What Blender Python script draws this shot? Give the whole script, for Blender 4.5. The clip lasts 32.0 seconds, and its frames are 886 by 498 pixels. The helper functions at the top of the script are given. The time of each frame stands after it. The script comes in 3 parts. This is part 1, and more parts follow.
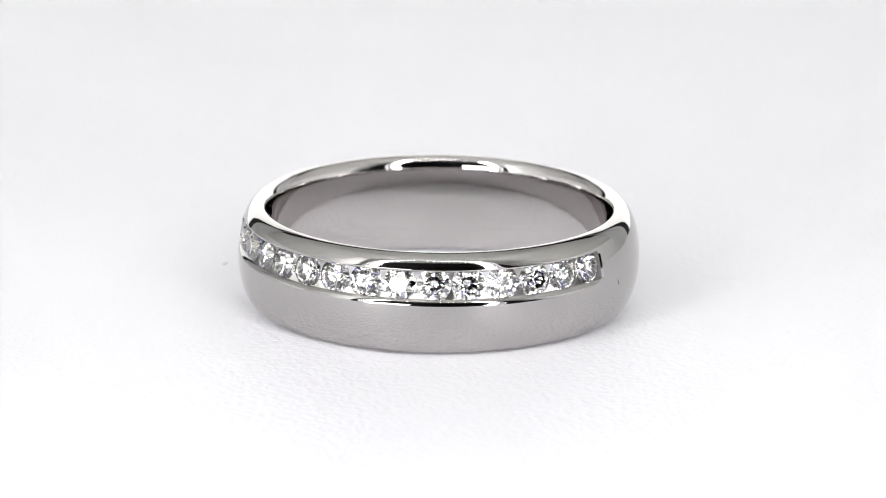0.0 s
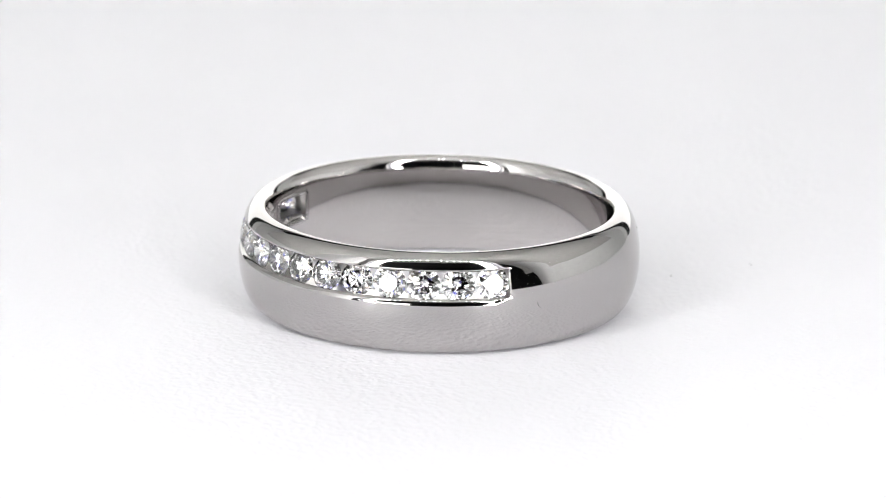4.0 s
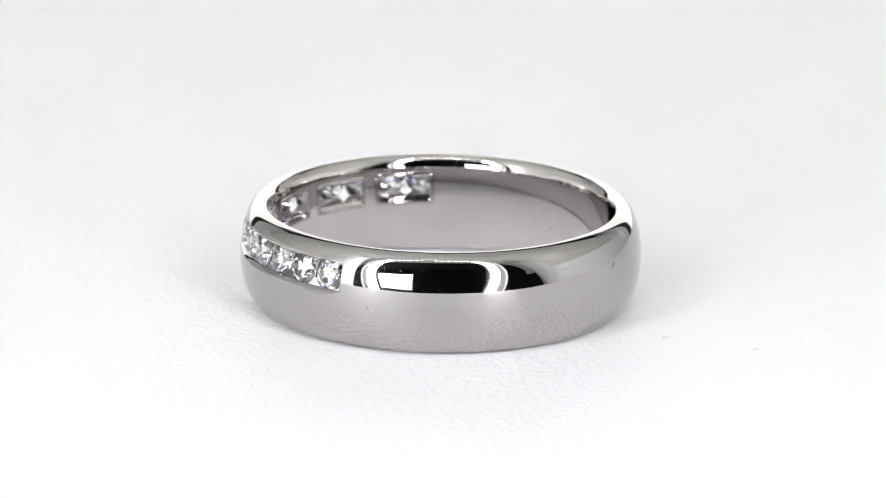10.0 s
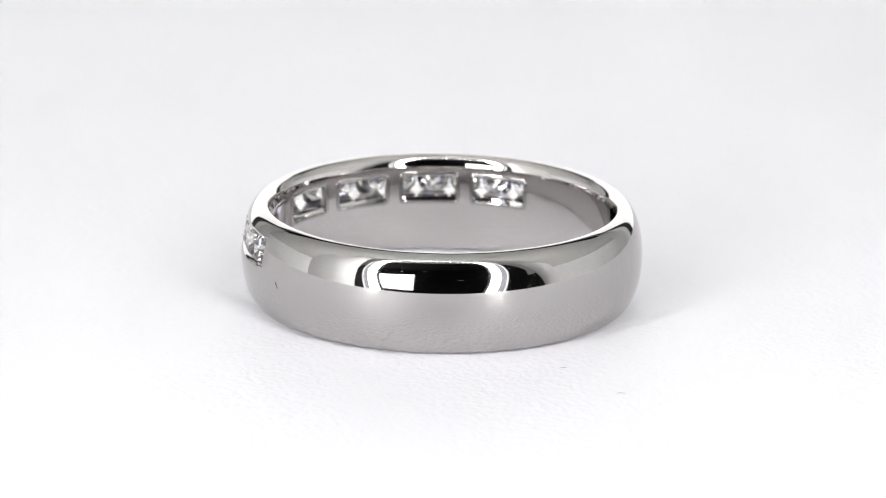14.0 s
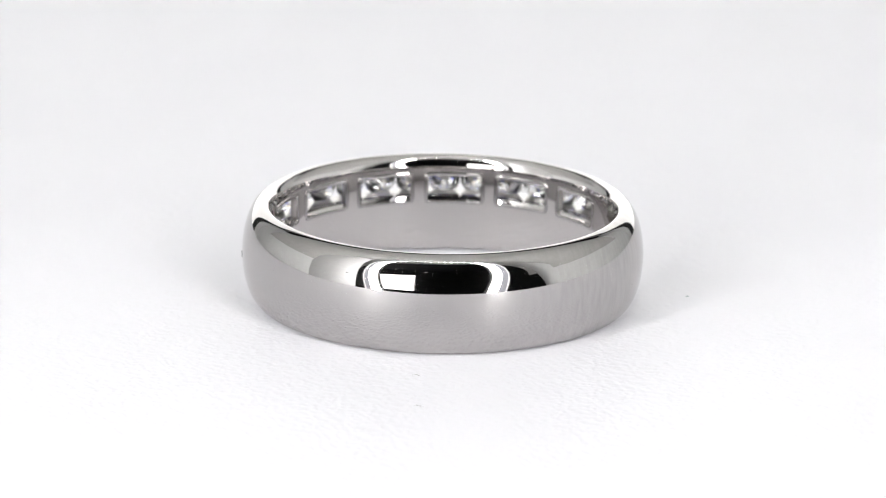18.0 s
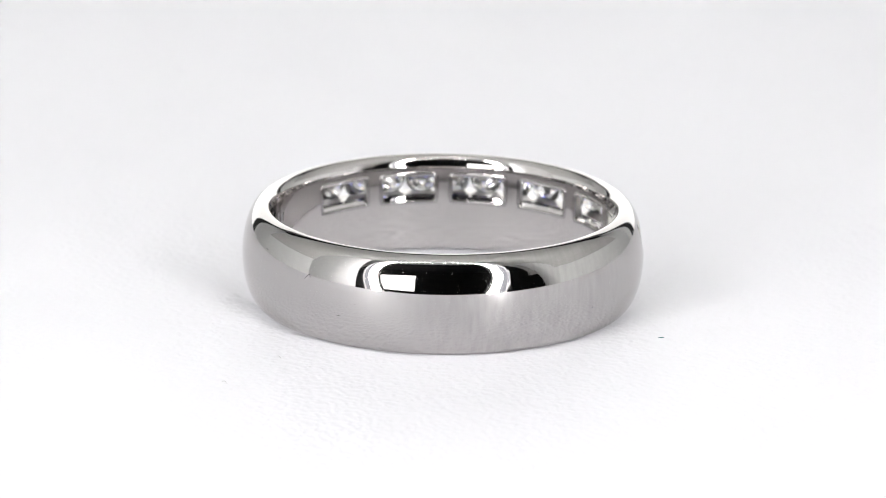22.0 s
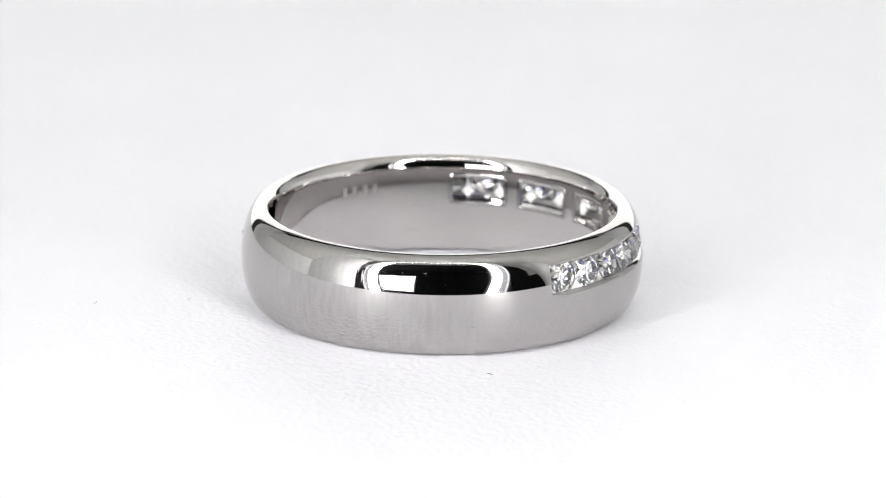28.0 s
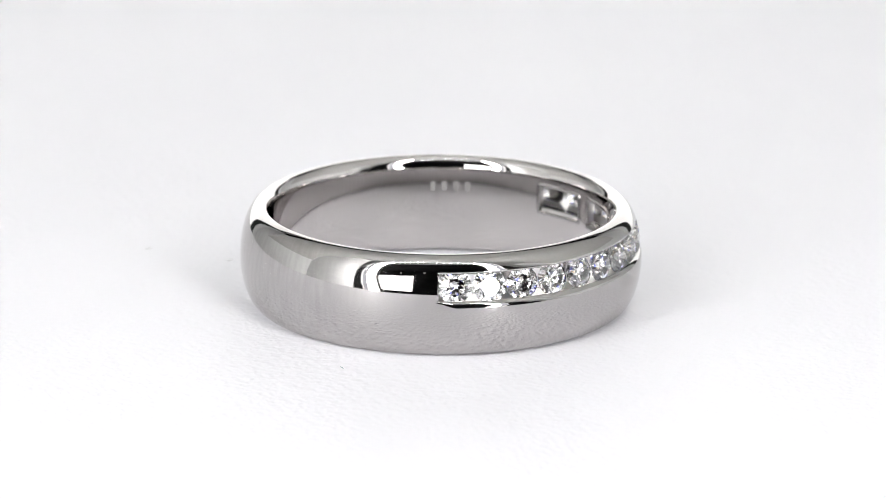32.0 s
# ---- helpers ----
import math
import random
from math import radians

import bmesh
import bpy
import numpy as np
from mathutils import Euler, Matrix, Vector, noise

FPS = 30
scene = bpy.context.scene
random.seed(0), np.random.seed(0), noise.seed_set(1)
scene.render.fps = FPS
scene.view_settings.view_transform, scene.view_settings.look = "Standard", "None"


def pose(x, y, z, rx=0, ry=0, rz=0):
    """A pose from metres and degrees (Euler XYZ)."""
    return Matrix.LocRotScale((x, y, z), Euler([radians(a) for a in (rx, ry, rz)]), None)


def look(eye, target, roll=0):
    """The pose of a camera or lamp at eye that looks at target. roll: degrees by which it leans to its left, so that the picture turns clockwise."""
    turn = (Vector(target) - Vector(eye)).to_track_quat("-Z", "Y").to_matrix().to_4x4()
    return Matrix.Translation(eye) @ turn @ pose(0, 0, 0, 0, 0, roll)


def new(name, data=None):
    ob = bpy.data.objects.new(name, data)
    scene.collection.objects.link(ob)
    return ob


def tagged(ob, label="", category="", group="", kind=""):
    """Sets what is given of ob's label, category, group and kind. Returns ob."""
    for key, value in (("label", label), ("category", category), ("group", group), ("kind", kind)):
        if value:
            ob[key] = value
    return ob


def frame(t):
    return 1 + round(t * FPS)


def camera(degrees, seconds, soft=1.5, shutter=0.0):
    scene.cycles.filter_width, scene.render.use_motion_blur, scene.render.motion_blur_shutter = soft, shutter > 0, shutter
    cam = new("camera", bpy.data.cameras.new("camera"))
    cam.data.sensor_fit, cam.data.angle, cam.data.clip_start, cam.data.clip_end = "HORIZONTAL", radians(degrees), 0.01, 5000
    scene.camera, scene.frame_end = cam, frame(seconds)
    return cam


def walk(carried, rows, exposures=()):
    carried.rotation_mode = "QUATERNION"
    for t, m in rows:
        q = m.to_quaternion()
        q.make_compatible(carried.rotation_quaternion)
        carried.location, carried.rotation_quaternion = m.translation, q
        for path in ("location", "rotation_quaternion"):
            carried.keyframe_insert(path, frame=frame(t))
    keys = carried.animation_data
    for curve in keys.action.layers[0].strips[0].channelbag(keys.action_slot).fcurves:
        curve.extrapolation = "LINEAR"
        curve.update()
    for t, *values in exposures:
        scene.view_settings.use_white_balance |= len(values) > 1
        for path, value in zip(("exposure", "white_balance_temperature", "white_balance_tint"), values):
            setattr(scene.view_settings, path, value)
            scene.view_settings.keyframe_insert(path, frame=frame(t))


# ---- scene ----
MM = 0.001
SECONDS = 32.0

# camera: a long lens that looks down at the ring from outside the light tent
cam = camera(9.891, SECONDS, soft=0.85)
EYE = Vector((0.0, -0.257011, 0.078785))
CENTRE = Vector((0.000128, 0.03738, -0.008296))
cam_pose = look(EYE, CENTRE, 0.641)
cam.data.dof.use_dof = True
cam.data.dof.focus_distance = 0.2595
cam.data.dof.aperture_fstop = 80.0
walk(cam, [(0.0, cam_pose), (SECONDS, cam_pose)], exposures=[(0.0, 0.10), (SECONDS, 0.10)])

# the dim room around the tent
world = bpy.data.worlds.new("room_air")
world.use_nodes = True
world.node_tree.nodes["Background"].inputs[0].default_value = (0.02, 0.02, 0.022, 1)
world.node_tree.nodes["Background"].inputs[1].default_value = 0.3
scene.world = world

LED_GLOW = 84.0
STRIP_GLOW = 19.0
PANEL_GLOW = 4.5
BACK_GLOW = 0.85

# the turntable's turn, degrees a second, clockwise from above
TURN = 8.268


# ---- materials ----
def shader(name, colour, rough=0.5, metal=0.0):
    m = bpy.data.materials.new(name)
    m.use_nodes = True
    b = m.node_tree.nodes["Principled BSDF"]
    b.inputs["Base Color"].default_value = (*colour, 1)
    b.inputs["Roughness"].default_value = rough
    b.inputs["Metallic"].default_value = metal
    return m, m.node_tree, b


def node(tree, kind, **values):
    n = tree.nodes.new(kind)
    for key, value in values.items():
        n.inputs[key].default_value = value
    return n


def grained(name, c0, c1, scale, rough, bump=0.0, depth=0.0001, metal=0.0):
    """A surface with colour variation at two scales and fine relief; scale in cells a metre."""
    m, tree, b = shader(name, c0, rough, metal)
    link = tree.links.new
    co = tree.nodes.new("ShaderNodeTexCoord")
    fine = node(tree, "ShaderNodeTexNoise", Scale=scale, Detail=4.0)
    broad = node(tree, "ShaderNodeTexNoise", Scale=scale * 0.06, Detail=2.0)
    link(co.outputs["Object"], fine.inputs["Vector"])
    link(co.outputs["Object"], broad.inputs["Vector"])
    mix = tree.nodes.new("ShaderNodeMath")
    mix.operation = "MULTIPLY"
    link(fine.outputs["Fac"], mix.inputs[0])
    link(broad.outputs["Fac"], mix.inputs[1])
    ramp = tree.nodes.new("ShaderNodeValToRGB")
    ramp.color_ramp.elements[0].position, ramp.color_ramp.elements[0].color = 0.1, (*c0, 1)
    ramp.color_ramp.elements[1].position, ramp.color_ramp.elements[1].color = 0.45, (*c1, 1)
    link(mix.outputs[0], ramp.inputs["Fac"])
    link(ramp.outputs["Color"], b.inputs["Base Color"])
    if bump:
        bp = node(tree, "ShaderNodeBump", Strength=bump, Distance=depth)
        link(fine.outputs["Fac"], bp.inputs["Height"])
        link(bp.outputs["Normal"], b.inputs["Normal"])
    return m


def glowing(name, colour, strength, base=1.0):
    m, tree, b = shader(name, tuple(c * base for c in colour), 0.4)
    b.inputs["Emission Color"].default_value = (*colour, 1)
    b.inputs["Emission Strength"].default_value = strength
    return m


def metal_material():
    """Polished white gold: faint orange peel, fine polishing lines, and one stretch of the band with upright file ripples."""
    m, tree, b = shader("polished_white_gold", (0.472, 0.457, 0.451), 0.045, 1.0)
    link = tree.links.new
    co = tree.nodes.new("ShaderNodeTexCoord")
    n1 = node(tree, "ShaderNodeTexNoise", Scale=900.0, Detail=3.0)
    link(co.outputs["Object"], n1.inputs["Vector"])
    rough = tree.nodes.new("ShaderNodeMapRange")
    rough.inputs["To Min"].default_value, rough.inputs["To Max"].default_value = 0.02, 0.07
    link(n1.outputs["Fac"], rough.inputs["Value"])
    link(rough.outputs[0], b.inputs["Roughness"])
    n2 = node(tree, "ShaderNodeTexNoise", Scale=260.0, Detail=2.0)
    link(co.outputs["Object"], n2.inputs["Vector"])
    bp = node(tree, "ShaderNodeBump", Strength=0.02, Distance=0.0001)
    link(n2.outputs["Fac"], bp.inputs["Height"])
    # ripples that run across the band, round the place where it was sized
    sep = tree.nodes.new("ShaderNodeSeparateXYZ")
    link(co.outputs["Object"], sep.inputs[0])
    turn = tree.nodes.new("ShaderNodeMath")
    turn.operation = "ARCTAN2"
    link(sep.outputs["Y"], turn.inputs[0])
    link(sep.outputs["X"], turn.inputs[1])
    join = tree.nodes.new("ShaderNodeCombineXYZ")
    link(turn.outputs[0], join.inputs["X"])
    link(sep.outputs["Z"], join.inputs["Y"])
    size = tree.nodes.new("ShaderNodeVectorMath")
    size.operation = "MULTIPLY"
    size.inputs[1].default_value = (38.0, 620.0, 1.0)
    link(join.outputs[0], size.inputs[0])
    lines = node(tree, "ShaderNodeTexNoise", Scale=1.0, Detail=2.5)
    link(size.outputs[0], lines.inputs["Vector"])
    away = tree.nodes.new("ShaderNodeMath")
    away.operation = "SUBTRACT"
    away.inputs[1].default_value = radians(118)
    link(turn.outputs[0], away.inputs[0])
    near = tree.nodes.new("ShaderNodeMath")
    near.operation = "ABSOLUTE"
    link(away.outputs[0], near.inputs[0])
    where = tree.nodes.new("ShaderNodeMapRange")
    where.interpolation_type = "SMOOTHSTEP"
    where.inputs["From Min"].default_value, where.inputs["From Max"].default_value = radians(14), radians(40)
    where.inputs["To Min"].default_value, where.inputs["To Max"].default_value = 1.0, 0.12
    link(near.outputs[0], where.inputs["Value"])
    high = tree.nodes.new("ShaderNodeMath")
    high.operation = "MULTIPLY"
    link(lines.outputs["Fac"], high.inputs[0])
    link(where.outputs[0], high.inputs[1])
    # the same streaks are a little hazy and uneven in tone
    tone = tree.nodes.new("ShaderNodeMapRange")
    tone.inputs["From Min"].default_value, tone.inputs["From Max"].default_value = 0.3, 0.7
    tone.inputs["To Min"].default_value, tone.inputs["To Max"].default_value = -0.07, 0.07
    link(lines.outputs["Fac"], tone.inputs["Value"])
    part_of = tree.nodes.new("ShaderNodeMath")
    part_of.operation = "MULTIPLY_ADD"
    part_of.inputs[2].default_value = 1.0
    link(tone.outputs[0], part_of.inputs[0])
    link(where.outputs[0], part_of.inputs[1])
    colour = tree.nodes.new("ShaderNodeVectorMath")
    colour.operation = "SCALE"
    colour.inputs[0].default_value = (0.472, 0.457, 0.451)
    link(part_of.outputs[0], colour.inputs["Scale"])
    link(colour.outputs[0], b.inputs["Base Color"])
    bp2 = node(tree, "ShaderNodeBump", Strength=1.0, Distance=0.0000022)
    link(high.outputs[0], bp2.inputs["Height"])
    link(bp.outputs["Normal"], bp2.inputs["Normal"])
    link(bp2.outputs["Normal"], b.inputs["Normal"])
    return m


def diamond_material():
    """Clear diamond; random cells of blue and straw put flashes into the colour."""
    m, tree, b = shader("diamond", (1, 1, 1), 0.0)
    b.inputs["Transmission Weight"].default_value = 1.0
    b.inputs["IOR"].default_value = 2.42
    link = tree.links.new
    co = tree.nodes.new("ShaderNodeTexCoord")
    cells = node(tree, "ShaderNodeTexVoronoi", Scale=6800.0)
    link(co.outputs["Object"], cells.inputs["Vector"])
    ramp = tree.nodes.new("ShaderNodeValToRGB")
    ramp.color_ramp.interpolation = "CONSTANT"
    ramp.color_ramp.elements[0].color = (1, 1, 1, 1)
    ramp.color_ramp.elements[1].position, ramp.color_ramp.elements[1].color = 0.92, (0.10, 0.12, 1.0, 1)
    warm = ramp.color_ramp.elements.new(0.96)
    warm.color = (1.0, 0.84, 0.62, 1)
    sep = tree.nodes.new("ShaderNodeSeparateColor")
    link(cells.outputs["Color"], sep.inputs[0])
    link(sep.outputs[0], ramp.inputs["Fac"])
    link(ramp.outputs["Color"], b.inputs["Base Color"])
    return m


def inside_material():
    """The hand-polished inside of the band: mirror bright, with a faint waviness."""
    m, tree, b = shader("wavy_white_gold", (0.61, 0.590, 0.582), 0.035)
    b.inputs["Metallic"].default_value = 1.0
    link = tree.links.new
    co = tree.nodes.new("ShaderNodeTexCoord")
    wave = node(tree, "ShaderNodeTexNoise", Scale=420.0, Detail=1.0)
    link(co.outputs["Object"], wave.inputs["Vector"])
    bp = node(tree, "ShaderNodeBump", Strength=0.10, Distance=0.00008)
    link(wave.outputs["Fac"], bp.inputs["Height"])
    link(bp.outputs["Normal"], b.inputs["Normal"])
    return m


def leather_material():
    """White grained leatherette: pebbles of about half a millimetre, finer creases, slight tone changes."""
    m, tree, b = shader("white_leatherette", (0.8, 0.79, 0.82), 0.55)
    link = tree.links.new
    co = tree.nodes.new("ShaderNodeTexCoord")
    warp = node(tree, "ShaderNodeTexNoise", Scale=700.0, Detail=2.0)
    link(co.outputs["Object"], warp.inputs["Vector"])
    add = tree.nodes.new("ShaderNodeVectorMath")
    add.operation = "MULTIPLY_ADD"
    add.inputs[1].default_value = (0.0006, 0.0006, 0.0006)
    link(warp.outputs["Color"], add.inputs[0])
    link(co.outputs["Object"], add.inputs[2])
    cells = node(tree, "ShaderNodeTexVoronoi", Scale=2900.0)
    cells.feature = "SMOOTH_F1"
    link(add.outputs[0], cells.inputs["Vector"])
    fine = node(tree, "ShaderNodeTexNoise", Scale=5200.0, Detail=3.0)
    link(co.outputs["Object"], fine.inputs["Vector"])
    hsum = tree.nodes.new("ShaderNodeMath")
    hsum.operation = "MULTIPLY_ADD"
    hsum.inputs[1].default_value = 0.35
    link(fine.outputs["Fac"], hsum.inputs[0])
    link(cells.outputs["Distance"], hsum.inputs[2])
    bp = node(tree, "ShaderNodeBump", Strength=0.46, Distance=0.00012)
    bp.invert = True
    link(hsum.outputs[0], bp.inputs["Height"])
    link(bp.outputs["Normal"], b.inputs["Normal"])
    broad = node(tree, "ShaderNodeTexNoise", Scale=60.0, Detail=3.0)
    link(co.outputs["Object"], broad.inputs["Vector"])
    ramp = tree.nodes.new("ShaderNodeValToRGB")
    ramp.color_ramp.elements[0].color = (0.782, 0.777, 0.822, 1)
    ramp.color_ramp.elements[1].color = (0.818, 0.814, 0.850, 1)
    link(broad.outputs["Fac"], ramp.inputs["Fac"])
    link(ramp.outputs["Color"], b.inputs["Base Color"])
    return m


# white tent cloth whose dimmer light overhead is put into a darker grey
CEILING = grained("shaded_tent_fabric", (0.50, 0.50, 0.49), (0.58, 0.58, 0.57), 1500.0, 0.8, 0.2)
GOLD = metal_material()
INSIDE = inside_material()
SATIN = grained("satin_white_gold", (0.62, 0.605, 0.59), (0.72, 0.70, 0.69), 5000.0, 0.3, metal=1.0)
DIAMOND = diamond_material()
LEATHER = leather_material()
FABRIC = grained("white_tent_fabric", (0.76, 0.77, 0.77), (0.84, 0.85, 0.85), 1500.0, 0.8, 0.2)
BLACK = grained("black_seam", (0.012, 0.012, 0.012), (0.03, 0.03, 0.03), 1200.0, 0.8, 0.2)
PLASTIC = grained("white_plastic", (0.72, 0.72, 0.72), (0.8, 0.8, 0.8), 900.0, 0.35, 0.05)
DESK = grained("dark_desk", (0.025, 0.022, 0.02), (0.05, 0.045, 0.04), 300.0, 0.5, 0.1)
WALL = grained("dark_wall_paint", (0.02, 0.02, 0.021), (0.035, 0.035, 0.036), 250.0, 0.9, 0.2)
LED = glowing("led_light", (1.0, 0.99, 0.98), LED_GLOW)
STRIP = glowing("strip_light", (1.0, 0.99, 0.98), STRIP_GLOW)
FROSTED = glowing("frosted_dish", (0.90, 0.92, 1.0), 0.42, 0.12)
RIM_GLOW = glowing("dish_edge", (1.0, 1.0, 1.0), 1.1, 0.3)
BACKLIGHT = glowing("backlight", (1.0, 1.0, 0.985), BACK_GLOW)
PANEL = glowing("panel_light", (1.0, 1.0, 1.0), PANEL_GLOW)
PALE_LINT = grained("pale_lint", (0.42, 0.41, 0.42), (0.52, 0.51, 0.52), 9000.0, 0.9)
LINT = grained("grey_lint", (0.07, 0.07, 0.075), (0.15, 0.15, 0.16), 9000.0, 0.9)
SCRATCH = grained("scratched_metal", (0.42, 0.42, 0.42), (0.5, 0.5, 0.5), 9000.0, 0.45, metal=1.0)
DUST = grained("pale_dust", (0.5, 0.5, 0.5), (0.75, 0.75, 0.75), 9000.0, 0.9)
TEAL = grained("teal_lint", (0.02, 0.12, 0.12), (0.04, 0.2, 0.2), 9000.0, 0.9)
ENGRAVED = grained("engraved_metal", (0.38, 0.37, 0.365), (0.46, 0.45, 0.44), 9000.0, 0.5, metal=1.0)


# ---- mesh helpers ----
def mesh_of(name, bm, material, sharp=None):
    me = bpy.data.meshes.new(name)
    if sharp is not None:
        for f in bm.faces:
            f.smooth = True
        for e in bm.edges:
            if len(e.link_faces) == 2 and e.calc_face_angle(0) > sharp:
                e.smooth = False
    bm.to_mesh(me)
    bm.free()
    me.materials.append(material)
    return me


def part(name, bm, material, parent, label="", sharp=None):
    ob = new(name, mesh_of(name, bm, material, sharp))
    ob.parent = parent
    return tagged(ob, label)


def box(bm, x0, x1, y0, y1, z0, z1):
    vs = [bm.verts.new((x, y, z)) for x in (x0, x1) for y in (y0, y1) for z in (z0, z1)]
    for q in ((0, 1, 3, 2), (4, 6, 7, 5), (0, 4, 5, 1), (2, 3, 7, 6), (0, 2, 6, 4), (1, 5, 7, 3)):
        bm.faces.new([vs[i] for i in q])
    return bm


def slab(x0, x1, y0, y1, z0, z1, bevel=0.0):
    bm = box(bmesh.new(), x0, x1, y0, y1, z0, z1)
    bmesh.ops.recalc_face_normals(bm, faces=bm.faces)
    if bevel:
        bmesh.ops.bevel(bm, geom=bm.edges[:], offset=bevel, segments=2, affect="EDGES", profile=0.5)
    return bm


def lathe(profile, steps):
    """A closed body from a profile of (radius, height), turned about z; radius 0 closes it."""
    bm = bmesh.new()
    rings = []
    for r, z in profile:
        if r < 1e-9:
            rings.append([bm.verts.new((0, 0, z))])
        else:
            rings.append([bm.verts.new((r * math.cos(2 * math.pi * i / steps), r * math.sin(2 * math.pi * i / steps), z)) for i in range(steps)])
    for a, b in zip(rings, rings[1:]):
        for i in range(steps):
            j = (i + 1) % steps
            q = [a[i % len(a)], a[j % len(a)], b[j % len(b)], b[i % len(b)]]
            bm.faces.new([v for k, v in enumerate(q) if v not in q[:k]])
    bmesh.ops.recalc_face_normals(bm, faces=bm.faces)
    return bm


# ---- the light tent and the room ----
DISC_R, DISC_H = 0.10, 0.014
FLOOR_Z = -0.034
TENT_X, TENT_BACK, TENT_FRONT, TENT_TOP = 0.25, 0.25, -0.15, 0.245


def light_tent():
    tent = tagged(new("light_tent"), "white fabric photo light tent with a shade-grey top and open front", "light tent")
    tent.location = (0, 0, FLOOR_Z)
    h = TENT_TOP - FLOOR_Z
    t = 0.004
    part("floor_panel", slab(-TENT_X, TENT_X, TENT_FRONT, TENT_BACK, 0, t), FABRIC, tent)
    part("side_panel", slab(-TENT_X - t, -TENT_X, TENT_FRONT - 0.055, TENT_BACK, 0, h), FABRIC, tent)
    # this side's front edge bends away, a shape added so it darkens gradually
    line = [(TENT_X, TENT_BACK), (TENT_X, 0.05), (TENT_X, -0.095)]
    turn, x, y = 0.0, TENT_X, -0.095
    for i in range(14):
        turn += 4.2
        x, y = x + 0.007 * math.sin(radians(turn)), y - 0.007 * math.cos(radians(turn))
        line.append((x, y))
    bm = sheet(line, t, 0, h)
    for v in bm.verts:
        v.co.x -= 0.085 * min(1.0, max(0.0, (-0.095 - v.co.y) / 0.095)) * (v.co.z - 0.024) / 0.14
    part("side_panel", bm, FABRIC, tent, "white fabric with a front bend added for a dark fade", sharp=0.9)
    # on the other side a white reflector is added to catch the lamp's light
    card = [(-0.1535, -0.1330), (-0.160, -0.1215), (-0.168, -0.108), (-0.188, -0.090), (-0.218, -0.067), (-0.2495, -0.045)]
    bm = sheet(card, 0.0015, 0, 0.262)
    for v in bm.verts:
        v.co.x += 0.003 * (v.co.x + 0.2495) / 0.0925 * (0.144 - v.co.z) / 0.11
    part("bounce_card", bm, FABRIC, tent, "white fabric card added beside the lamp to bounce its light", sharp=0.9)
    part("back_panel", slab(-TENT_X, TENT_X, TENT_BACK, TENT_BACK + t, 0, h), FABRIC, tent)
    part("top_panel", slab(-TENT_X - t, TENT_X + t, TENT_FRONT - 0.055, 0.160, h + 0.0005, h + 0.0005 + t), CEILING, tent, "fabric in a shade grey")
    # the cloth is rounded between the sides and the top, in the same shade grey
    for sx in (-1, 1):
        r = 0.165
        cx, cz = TENT_X - 0.003 - r, h - 0.003 - r
        bend = [(sx * (cx + r * math.cos(g)), cz + r * math.sin(g), g + math.pi / 2 if sx > 0 else math.pi / 2 - g) for g in (math.pi / 2 * i / 14 for i in range(15))]
        part("rounded_corner", sweep(bend, 0.0012, TENT_FRONT - 0.055, 0.160), CEILING, tent, "fabric in a shade grey", sharp=0.9)
    return tent


def sheet(line, thick, z0, z1):
    """An upright sheet of some thickness along a line of (x, y)."""
    bm = bmesh.new()
    rows = []
    for i, (x, y) in enumerate(line):
        a, b = line[max(i - 1, 0)], line[min(i + 1, len(line) - 1)]
        d = math.dist(a, b)
        nx, ny = -(b[1] - a[1]) / d, (b[0] - a[0]) / d
        rows.append([bm.verts.new((x + nx * o, y + ny * o, z)) for o, z in ((0, z0), (thick, z0), (thick, z1), (0, z1))])
    for p, q in zip(rows, rows[1:]):
        for k in range(4):
            j = (k + 1) % 4
            bm.faces.new((p[k], p[j], q[j], q[k]))
    bm.faces.new(rows[0])
    bm.faces.new(rows[-1][::-1])
    bmesh.ops.recalc_face_normals(bm, faces=bm.faces)
    return bm


def back_light():
    """The lit sheet behind the ring, in its black frame."""
    y, x, top, w, head = 0.20, BACK_X, BACK_TOP, 0.03, 0.02
    lamp = tagged(new("back_light"), "lit white rectangular panel in a black frame", "light panel")
    lamp.location = (0, y, FLOOR_Z + 0.004)
    h = top - FLOOR_Z - 0.004
    for sx in (-1, 1):
        xm = sx * (x + w / 2)
        part("stile", slab(xm - w / 2, xm + w / 2, 0, 0.02, 0, h + head, 0.0015), BLACK, lamp, "black frame side")
    part("rail", slab(-x + 0.0005, x - 0.0005, 0, 0.02, h, h + head, 0.0015), BLACK, lamp, "black frame top")
    part("sheet", slab(-x + 0.0005, x - 0.0005, 0.006, 0.012, 0, h - 0.0005), BACKLIGHT, lamp, "glowing white sheet")
    return lamp


BACK_X, BACK_TOP = 0.142, 0.170
ARCH_X, ARCH_Y, ARCH_Z = -0.0145, -0.140, 0.078
ARCH_W, ARCH_H = 0.0965, 0.150
ARCH_TOP = ARCH_Z + ARCH_H


